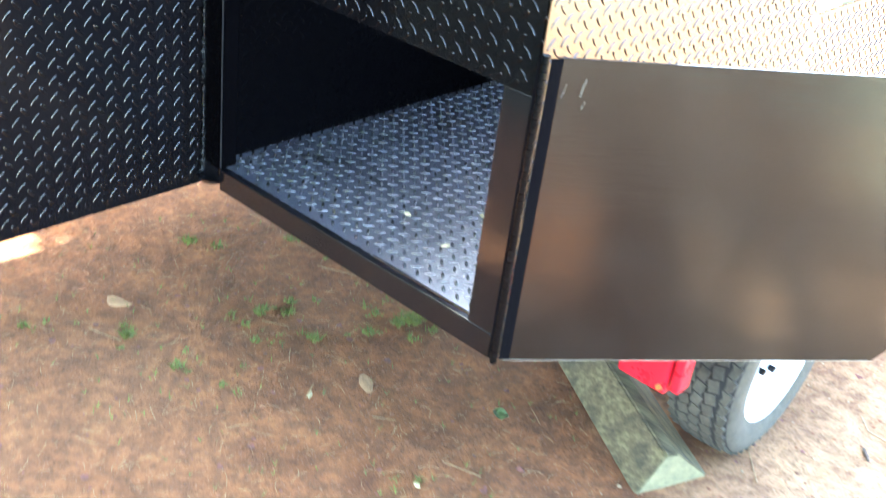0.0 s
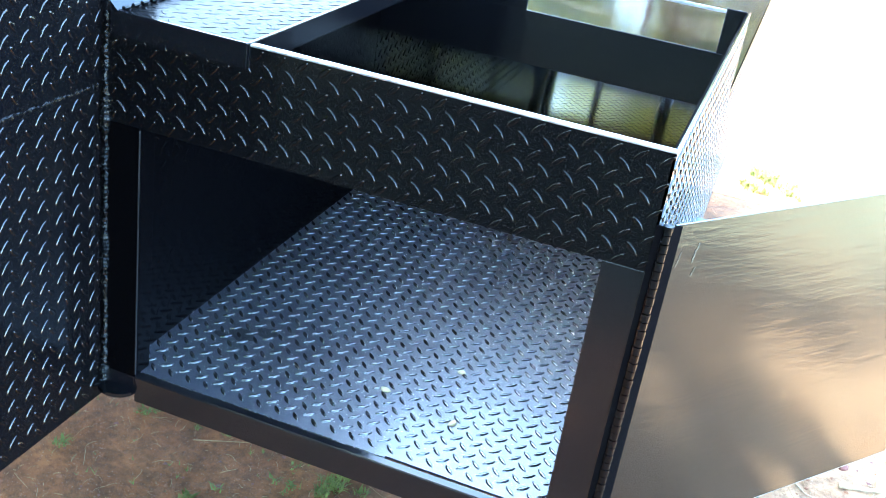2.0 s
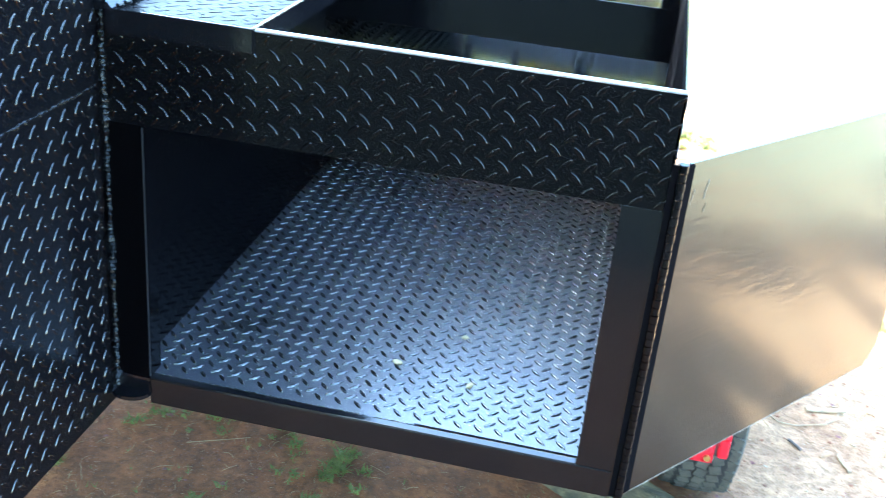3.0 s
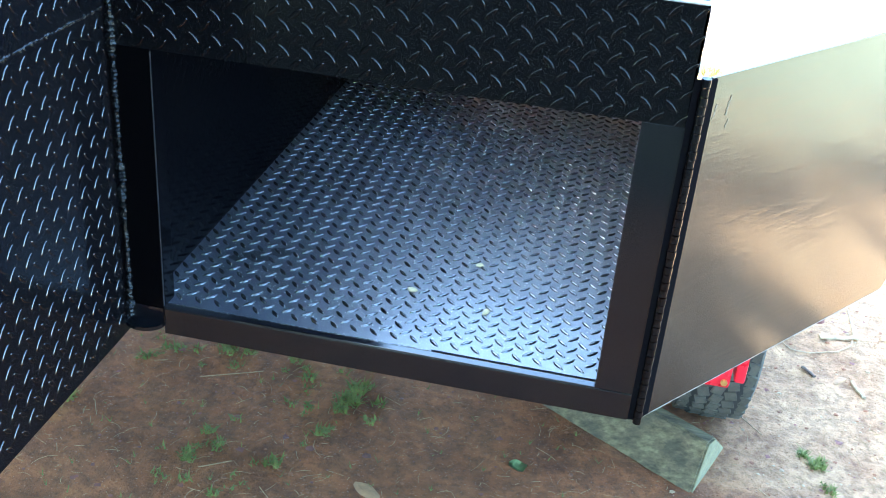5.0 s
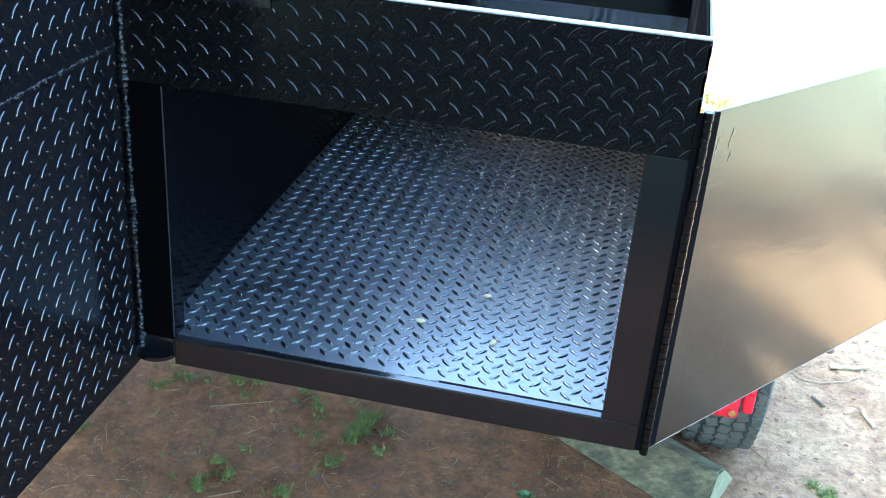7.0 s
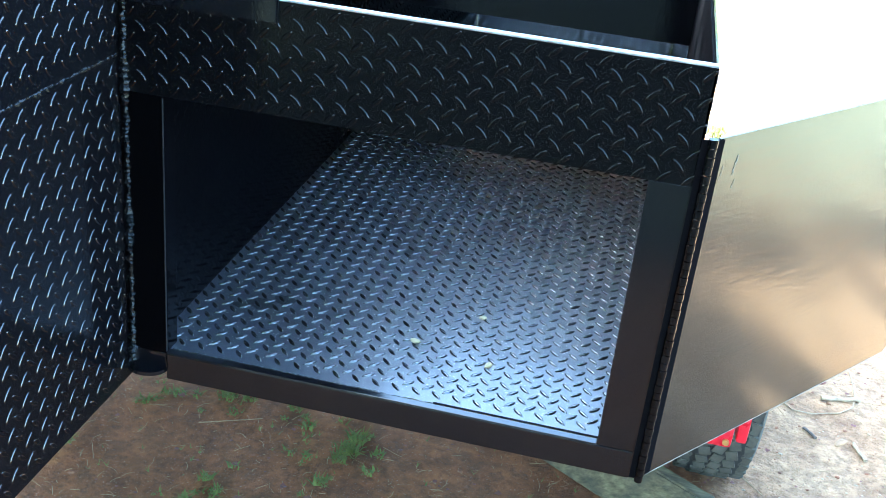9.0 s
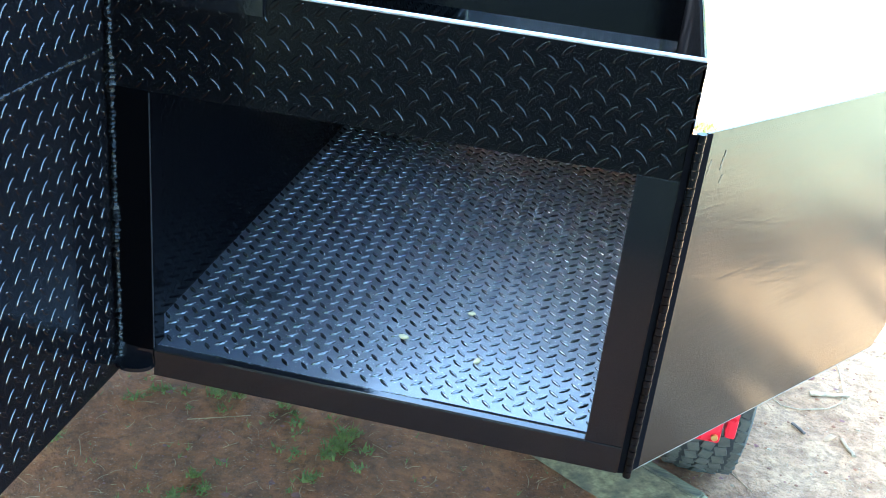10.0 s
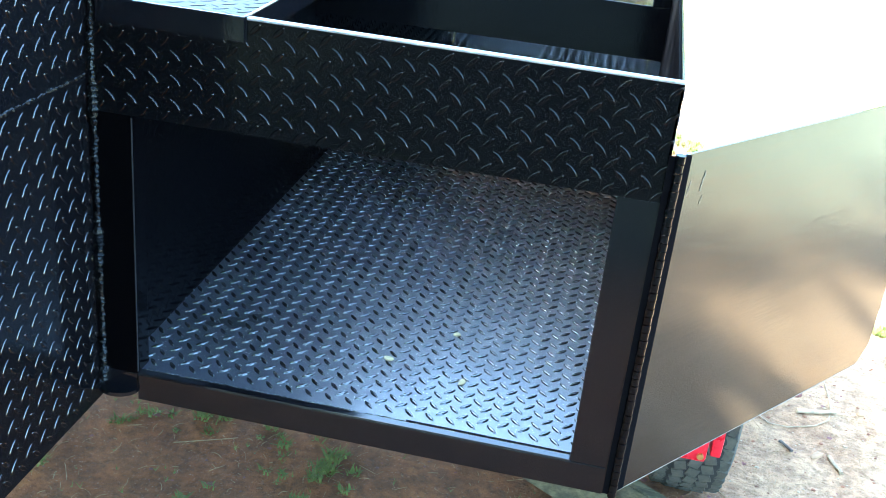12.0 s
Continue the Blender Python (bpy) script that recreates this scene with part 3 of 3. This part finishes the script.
# ---- small things on the floor plate and the door ----
def chip(name, at, size, seed, material, label, category, height=0.004, sides=7, turn=0.0, long=1.0):
    """A small uneven flake or stone with a domed top."""
    rnd = random.Random(seed)
    bm = bmesh.new()
    r = [rnd.uniform(0.7, 1.1) for _ in range(sides)]
    rings = []
    for f, z in ((1.0, -0.3), (0.92, 0.55), (0.55, 1.0)):
        rings.append([bm.verts.new((math.cos(2 * math.pi * k / sides) * r[k] * size * f * long, math.sin(2 * math.pi * k / sides) * r[k] * size * f, z * height * rnd.uniform(0.85, 1.1))) for k in range(sides)])
    for p, o in zip(rings, rings[1:]):
        for k in range(sides):
            bm.faces.new((p[k], p[(k + 1) % sides], o[(k + 1) % sides], o[k]))
    bm.faces.new(rings[-1])
    bm.faces.new(rings[0][::-1])
    ob = part(name, bm, material)
    ob.matrix_world = pose(*at, 0, 0, turn)
    return tagged(ob, label, category)


for k, (x, y, sz) in enumerate(((0.481, 0.207, 0.0075), (0.588, 0.345, 0.007), (0.63, 0.173, 0.008))):
    chip("leaf_flake", (x, y, FLOOR + 0.0025), sz, 20 + k, M_CHIP, "pale yellow dry flake lying on the plate floor", "flake", 0.003, turn=40 * k, long=1.4)

for k, (u, z0, z1, w) in enumerate(((0.03, 0.995, 1.02, 0.0008), (0.062, 0.998, 1.03, 0.002), (0.067, 0.975, 0.99, 0.0012))):
    rnd = random.Random(60 + k)
    bm = bmesh.new()
    left, right = [], []
    for i in range(9):
        z = z0 + (z1 - z0) * i / 8
        c, half = u + rnd.uniform(-1, 1) * w * 0.7 + 0.006 * i / 8, w * rnd.uniform(0.3, 1.0)
        left.append(bm.verts.new(hinge_m @ Vector((c - half, -0.0046, z))))
        right.append(bm.verts.new(hinge_m @ Vector((c + half, -0.0046, z))))
    for i in range(8):
        bm.faces.new((left[i], right[i], right[i + 1], left[i + 1]))
    part("scuff", bm, M_SCUFF, door, "pale scuff mark")

# pale grains that stand in for glints, and a dark smudge on the floor plate
rnd = random.Random(77)
gv, gf = [], []
for _ in range(1800):
    x, y, r = rnd.uniform(0.06, 0.88), 0.05 + 1.5 * rnd.random() ** 1.3, rnd.uniform(0.0005, 0.0012)
    k = len(gv)
    gv += [(x - r, y - r, FLOOR), (x + r, y - r * 0.8, FLOOR), (x + r * 0.7, y + r, FLOOR), (x - r, y + r * 0.9, FLOOR), (x, y, FLOOR + r * 1.2)]
    gf += [(k, k + 1, k + 4), (k + 1, k + 2, k + 4), (k + 2, k + 3, k + 4), (k + 3, k, k + 4)]
tagged(new("floor_sparkle", mesh("floor_sparkle", gv, gf, M_SPARKLE)), "pale grains that stand in for sparkle on the plate floor", "grit", kind="stuff")
for k, (x, y, size) in enumerate(((0.16, 0.235, 0.026), (0.20, 0.265, 0.02), (0.125, 0.215, 0.014))):
    rnd = random.Random(300 + k)
    bm = bmesh.new()
    bm.faces.new([bm.verts.new((x + math.cos(a) * size * rnd.uniform(0.6, 1.1) * 1.3, y + math.sin(a) * size * rnd.uniform(0.6, 1.1), FLOOR + 0.0004 + 0.0001 * k)) for a in (2 * math.pi * i / 16 for i in range(16))])
    part("oil_smudge", bm, M_OIL, crate, "dull dark oil smudge")

# ---- weeds, stones and litter on the ground ----
def tuft(at, blades, size, seed, label="small green grass tuft growing from bare clay"):
    rnd = random.Random(seed)
    verts, faces = [], []
    for _ in range(blades):
        a, reach = rnd.uniform(0, 2 * math.pi), size * rnd.uniform(0.3, 1.0)
        root = Vector((rnd.uniform(-0.36, 0.36), rnd.uniform(-0.36, 0.36), -0.05)) * size
        out, side = Vector((math.cos(a), math.sin(a), 0)), Vector((-math.sin(a), math.cos(a), 0))
        lean = rnd.uniform(0.15, 0.75)
        w = rnd.uniform(0.0016, 0.0034)
        k = len(verts)
        for f in (0.0, 0.4, 0.75, 1.0):
            c = root + out * reach * lean * f ** 1.3 + Vector((0, 0, reach * 0.8 * (f - 0.45 * f * f)))
            verts += [c - side * w * (1.05 - f), c + side * w * (1.05 - f)]
        faces += [(k, k + 1, k + 3, k + 2), (k + 2, k + 3, k + 5, k + 4), (k + 4, k + 5, k + 7, k + 6)]
    ob = new("grass_tuft", mesh("grass_tuft", verts, faces, M_GRASS, True))
    ob.location = (at[0], at[1], ground_height(*at))
    return tagged(ob, label, "grass tuft", "weeds on the clay")


TUFTS = ((0.295, 0.482, 120, 0.052), (0.30, 0.535, 90, 0.046), (0.285, 0.44, 50, 0.036), (-0.054, 0.593, 60, 0.045), (0.0, 0.6, 40, 0.035), (-0.175, 0.558, 35, 0.035), (0.199, 0.216, 60, 0.034),
         (0.023, 0.284, 40, 0.03), (0.06, 0.25, 36, 0.028), (0.267, 0.35, 50, 0.034), (0.114, 0.091, 30, 0.024), (0.174, 0.539, 36, 0.034), (-0.241, 0.504, 30, 0.035),
         (-0.115, -0.143, 70, 0.04), (0.079, -0.129, 40, 0.032), (0.008, 0.20, 26, 0.03), (0.213, -0.088, 24, 0.024), (-0.302, -0.327, 24, 0.025), (0.748, 0.045, 20, 0.022),
         (0.12, 0.60, 30, 0.032), (0.02, 0.18, 34, 0.03), (-0.03, 0.12, 18, 0.022), (0.21, 0.43, 26, 0.026), (0.36, 0.42, 24, 0.03), (1.39, 0.584, 80, 0.042), (1.411, 0.494, 40, 0.03),
         (1.36, 0.61, 40, 0.03), (1.765, 1.761, 120, 0.07), (1.82, 1.70, 90, 0.06), (1.7, 1.86, 70, 0.06), (-0.4, 0.25, 40, 0.04), (-0.33, 0.3, 30, 0.035))
for k, (x, y, n, size) in enumerate(TUFTS):
    tuft((x, y), int(n * 1.3), size * 1.25, 100 + k)
rnd = random.Random(21)
for k in range(46):
    x, y, n, size = TUFTS[k % 25]
    a, r = rnd.uniform(0, 2 * math.pi), rnd.uniform(0.03, 0.075)
    tuft((x + r * math.cos(a), y + 1.3 * r * math.sin(a)), rnd.randint(9, 24), rnd.uniform(0.02, 0.042), 400 + k)
rnd = random.Random(8)
for k in range(24):
    x, y = rnd.uniform(1.0, 1.22), rnd.uniform(3.25, 3.6)
    tuft((x, y), 60, 0.09, 200 + k, "grass clump in the sunlit yard behind the trailer")

leaf_bm = bmesh.new()
rim_v = [leaf_bm.verts.new((math.cos(a) * 0.021 * (1 + 0.1 * math.sin(5 * a)), math.sin(a) * 0.018, 0.006 + 0.003 * math.cos(3 * a))) for a in (2 * math.pi * k / 14 for k in range(14))]
mid_v = leaf_bm.verts.new((0, 0, 0.002))
for k in range(14):
    leaf_bm.faces.new((mid_v, rim_v[k], rim_v[(k + 1) % 14]))
bmesh.ops.solidify(leaf_bm, geom=list(leaf_bm.faces), thickness=0.0012)
weed_leaf = part("fallen_leaf", leaf_bm, M_LEAF, None, smooth=True)
weed_leaf.location = (0.718, 0.367, ground_height(0.718, 0.367) + 0.009)
tagged(weed_leaf, "round pale green leaf lying on the clay", "leaf")

for k, (x, y, size, long, turn) in enumerate(((-0.264, -0.077, 0.024, 1.9, 20), (0.417, 0.198, 0.02, 2.2, -25), (0.755, 0.034, 0.008, 1.3, 0), (1.637, 1.216, 0.016, 1.3, 60), (1.482, 0.959, 0.012, 2.6, 50), (0.368, 0.055, 0.006, 3.0, -60))):
    chip("stone", (x, y, ground_height(x, y)), size, 40 + k, M_CHIP if k in (2, 5) else M_STONE, "flat tan stone half sunk in the clay", "stone", 0.0045, 11, turn, long)


def stick(name, a, b, r, seed, material, label, category):
    rnd = random.Random(seed)
    bm = bmesh.new()
    a, b = Vector((*a, ground_height(*a) + r * 0.8)), Vector((*b, ground_height(*b) + r * 0.8))
    q = (b - a).to_track_quat("Z", "Y")
    rings = []
    for i in range(6):
        c = a.lerp(b, i / 5) + q @ Vector((rnd.uniform(-1, 1), rnd.uniform(-1, 1), 0)) * r * 0.3
        rings.append([bm.verts.new(c + q @ Vector((math.cos(t) * r, math.sin(t) * r * 0.7, 0)) * rnd.uniform(0.75, 1.1)) for t in (2 * math.pi * k / 7 for k in range(7))])
    for p, o in zip(rings, rings[1:]):
        for k in range(7):
            bm.faces.new((p[k], p[(k + 1) % 7], o[(k + 1) % 7], o[k]))
    bm.faces.new(rings[0][::-1])
    bm.faces.new(rings[-1])
    return tagged(part(name, bm, material), label, category)


stick("stick", (1.448, 1.15), (1.56, 1.185), 0.0085, 1, M_STICK, "short bleached stick lying on the clay", "stick")
stick("stick", (1.515, 0.965), (1.54, 0.90), 0.006, 2, M_STICK, "short bleached stick lying on the clay", "stick")
stick("stick", (1.392, 0.995), (1.42, 0.955), 0.005, 3, M_BARK, "small dark twig lying on the clay", "stick")
for k, (a, b) in enumerate((((0.34, 0.09), (0.37, 0.04)), ((0.74, 0.14), (0.83, 0.165)), ((0.63, 0.09), (0.645, 0.045)), ((-0.2, -0.2), (-0.1, -0.17)), ((0.05, 0.16), (0.11, 0.2)), ((-0.08, 0.47), (0.06, 0.53)), ((0.52, 0.12), (0.56, 0.16)), ((1.2, 0.75), (1.27, 0.66)), ((1.25, 0.45), (1.3, 0.40)))):
    stick("straw_stem", a, b, 0.0016, 30 + k, M_STRAW, "thin dry straw stem lying on the clay", "straw")
path = ((1.333, 1.118), (1.37, 1.075), (1.42, 1.075), (1.493, 1.095), (1.535, 1.14), (1.549, 1.2), (1.55, 1.29), (1.548, 1.369))
bm = bmesh.new()
for a, b in zip(path, path[1:]):
    add_tube(bm, (*a, ground_height(*a) + 0.004), (*b, ground_height(*b) + 0.004), 0.0019, sides=6)
tagged(part("dry_root", bm, M_STICK), "thin curved pale root lying on the clay", "root")
chip("dead_leaf", (1.46, 1.252, ground_height(1.46, 1.252)), 0.014, 77, M_DEAD, "crumpled red-brown dead leaf", "leaf", 0.012, 8, 30, 1.4)


def scatter(name, count, seed, area, build, material, label, category):
    rnd = random.Random(seed)
    verts, faces = [], []
    for _ in range(count):
        x, y = rnd.uniform(area[0], area[1]), rnd.uniform(area[2], area[3])
        build(verts, faces, Vector((x, y, ground_height(x, y))), rnd)
    ob = new(name, mesh(name, verts, faces, material))
    return tagged(ob, label, category, kind="stuff")


def pebble(verts, faces, c, rnd):
    k, r = len(verts), min(0.007, 0.001 + rnd.expovariate(850))
    for z, f in ((0.0, 1.0), (0.7, 0.75)):
        for i in range(5):
            a = 2 * math.pi * i / 5 + rnd.uniform(-0.3, 0.3)
            verts.append(c + Vector((math.cos(a) * r * f * rnd.uniform(0.8, 1.5), math.sin(a) * r * f * rnd.uniform(0.7, 1.1), z * r * rnd.uniform(0.5, 0.9) - 0.0005)))
    faces.append(tuple(k + 5 + i for i in range(5)))
    faces.extend((k + i, k + (i + 1) % 5, k + 5 + (i + 1) % 5, k + 5 + i) for i in range(5))


def straw(verts, faces, c, rnd):
    k, a, half = len(verts), rnd.uniform(0, math.pi), min(0.03, 0.004 + rnd.expovariate(130))
    d, e, up = Vector((math.cos(a), math.sin(a), 0)), Vector((-math.sin(a), math.cos(a), 0)), Vector((0, 0, 1))
    w, tilt, bow = rnd.uniform(0.0003, 0.0008), rnd.uniform(-0.1, 0.1), rnd.uniform(-0.35, 0.35) * half
    for s in (-1, -0.35, 0.35, 1):
        p = c + d * half * s + e * bow * (1 - s * s) + up * (0.002 + tilt * half * s + 0.1 * half * (1 - s * s))
        verts += [p - e * w, p + e * w, p + up * w * 1.4]
    for m in (k, k + 3, k + 6):
        faces += [(m, m + 1, m + 4, m + 3), (m + 1, m + 2, m + 5, m + 4), (m + 2, m, m + 3, m + 5)]


def crumb(verts, faces, c, rnd):
    k, n, r, a0 = len(verts), rnd.randint(4, 6), 0.0018 + min(0.008, rnd.expovariate(330)), rnd.uniform(0, 6.28)
    tilt = Vector((rnd.uniform(-0.5, 0.5), rnd.uniform(-0.5, 0.5), 0))
    for i in range(n):
        d = Vector((math.cos(a0 + 6.28 * i / n) * rnd.uniform(0.7, 1.5), math.sin(a0 + 6.28 * i / n), 0)) * r
        verts.append(c + d + Vector((0, 0, 0.0025 + abs(d.dot(tilt)))))
    faces.append(tuple(range(k, k + n)))


def sprout(verts, faces, c, rnd):
    for _ in range(rnd.randint(3, 8)):
        k, a, h = len(verts), rnd.uniform(0, 2 * math.pi), rnd.uniform(0.006, 0.018)
        d, e = Vector((math.cos(a), math.sin(a), 0)), Vector((-math.sin(a), math.cos(a), 0)) * 0.0012
        verts += [c - e, c + e, c + d * h * 0.8 + Vector((0, 0, h))]
        faces.append((k, k + 1, k + 2))


NEAR = (-0.9, 2.3, -1.0, 2.4)
scatter("pebbles", 9000, 11, NEAR, pebble, M_PEBBLE, "fine grit and small pebbles on the clay", "pebbles")
scatter("straw_litter", 5200, 12, NEAR, straw, M_STRAW, "loose bits of dry straw on the clay", "straw")
scatter("pale_chips", 1500, 13, (1.0, 2.3, 0.3, 2.4), pebble, M_STICK, "pale wood chips and grit on the clay", "wood chips")
scatter("leaf_litter", 900, 15, NEAR, crumb, M_DEAD, "small brown bits of leaf litter on the clay", "leaf litter")
scatter("weed_sprouts", 240, 14, (-0.6, 0.9, -0.4, 0.75), sprout, M_GRASS, "tiny scattered green weed sprouts", "weeds")

# ---- unseen trees added to cast shade; those beyond y 15 fill the slot ----
def tree(name, at, height, spread, seed, leaves, loose=0.14, clumps=1, leaf=M_FOLIAGE):
    """A tapered trunk with limbs, and a crown of many loose leaves in clumps."""
    rnd = random.Random(seed)
    t = thing(name, "tall broadleaf tree added for shade and reflections", "tree", "shade trees", at)
    bm = bmesh.new()
    add_tube(bm, (0, 0, -0.1), (0.1, 0, height * 0.45), 0.22, 0.14)
    tips = []
    for k in range(11):
        a, z = 2.4 * k + rnd.random(), height * rnd.uniform(0.3, 0.5)
        p = Vector((0.1 * z / (height * 0.45), 0, z))
        q = p + Vector((math.cos(a) * spread * rnd.uniform(0.4, 0.8), math.sin(a) * spread * rnd.uniform(0.4, 0.8), height * rnd.uniform(0.12, 0.4)))
        add_tube(bm, p, q, 0.09, 0.03, 7)
        tips.append(q)
        for _ in range(3):
            r = q + Vector((rnd.uniform(-1, 1), rnd.uniform(-1, 1), rnd.uniform(-0.2, 0.8))) * spread * 0.35
            add_tube(bm, q, r, 0.03, 0.008, 5)
            tips.append(r)
    part("trunk", bm, M_BARK, t)
    verts, faces = [], []
    for _ in range(leaves):
        c = rnd.choice(tips[::clumps]) + Vector((rnd.gauss(0, 1), rnd.gauss(0, 1), rnd.gauss(0, 0.8))) * spread * loose
        d = Vector((rnd.gauss(0, 1), rnd.gauss(0, 1), rnd.gauss(0, 0.4))).normalized()
        e = d.cross(Vector((rnd.gauss(0, 0.5), rnd.gauss(0, 0.5), 1))).normalized()
        k = len(verts)
        s = rnd.uniform(0.06, 0.13)
        verts += [c - d * s, c + e * s * 0.5, c + d * s, c - e * s * 0.5]
        faces.append((k, k + 1, k + 2, k + 3))
    crown = new("crown", mesh("crown", verts, faces, leaf))
    crown.parent = t
    return t


TREES = ((-4.4, -2.5, 9.5, 2.05, 11000, 0.15), (1.0, -5.6, 8.5, 3.2, 15000, 0.16), (-3.0, -5.4, 10.0, 3.2, 14000, 0.14), (-2.5, -9.0, 9.5, 3.4, 24000, 0.14), (6.0, -8.0, 9.5, 3.4, 24000, 0.14),
         (-4.4, 18.0, 6.2, 1.3, 10000, 0.22), (-1.6, 18.0, 6.6, 2.0, 15000, 0.18), (1.0, 17.0, 6.4, 2.2, 15000, 0.18), (4.0, 17.5, 6.6, 2.4, 14000, 0.18), (-2.3, 0.95, 5.4, 0.62, 9000, 0.3), (-7.5, -1.0, 3.4, 2.0, 7000, 0.2), (-7.0, 3.0, 3.2, 2.0, 7000, 0.2), (-7.5, -5.0, 3.4, 2.0, 7000, 0.2), (-7.0, 7.0, 3.2, 2.0, 7000, 0.2))
tree("tree", (-1.9, 1.7, 0), 8.5, 1.5, 41, 800, 0.07, 3)
tree("tree", (-2.2, 0.5, 0), 11.5, 1.3, 44, 4000, 0.1, 3)
tree("tree", (-2.3, -0.4, 0), 11.0, 1.35, 47, 22000, 0.16)
for k, (x, y, h, w, n, loose) in enumerate(TREES):
    tree("tree", (x, y, 0), h, w, 3 + 2 * k, n, loose, 1, M_FOLIAGE_FAR if y > 15 else M_FOLIAGE)
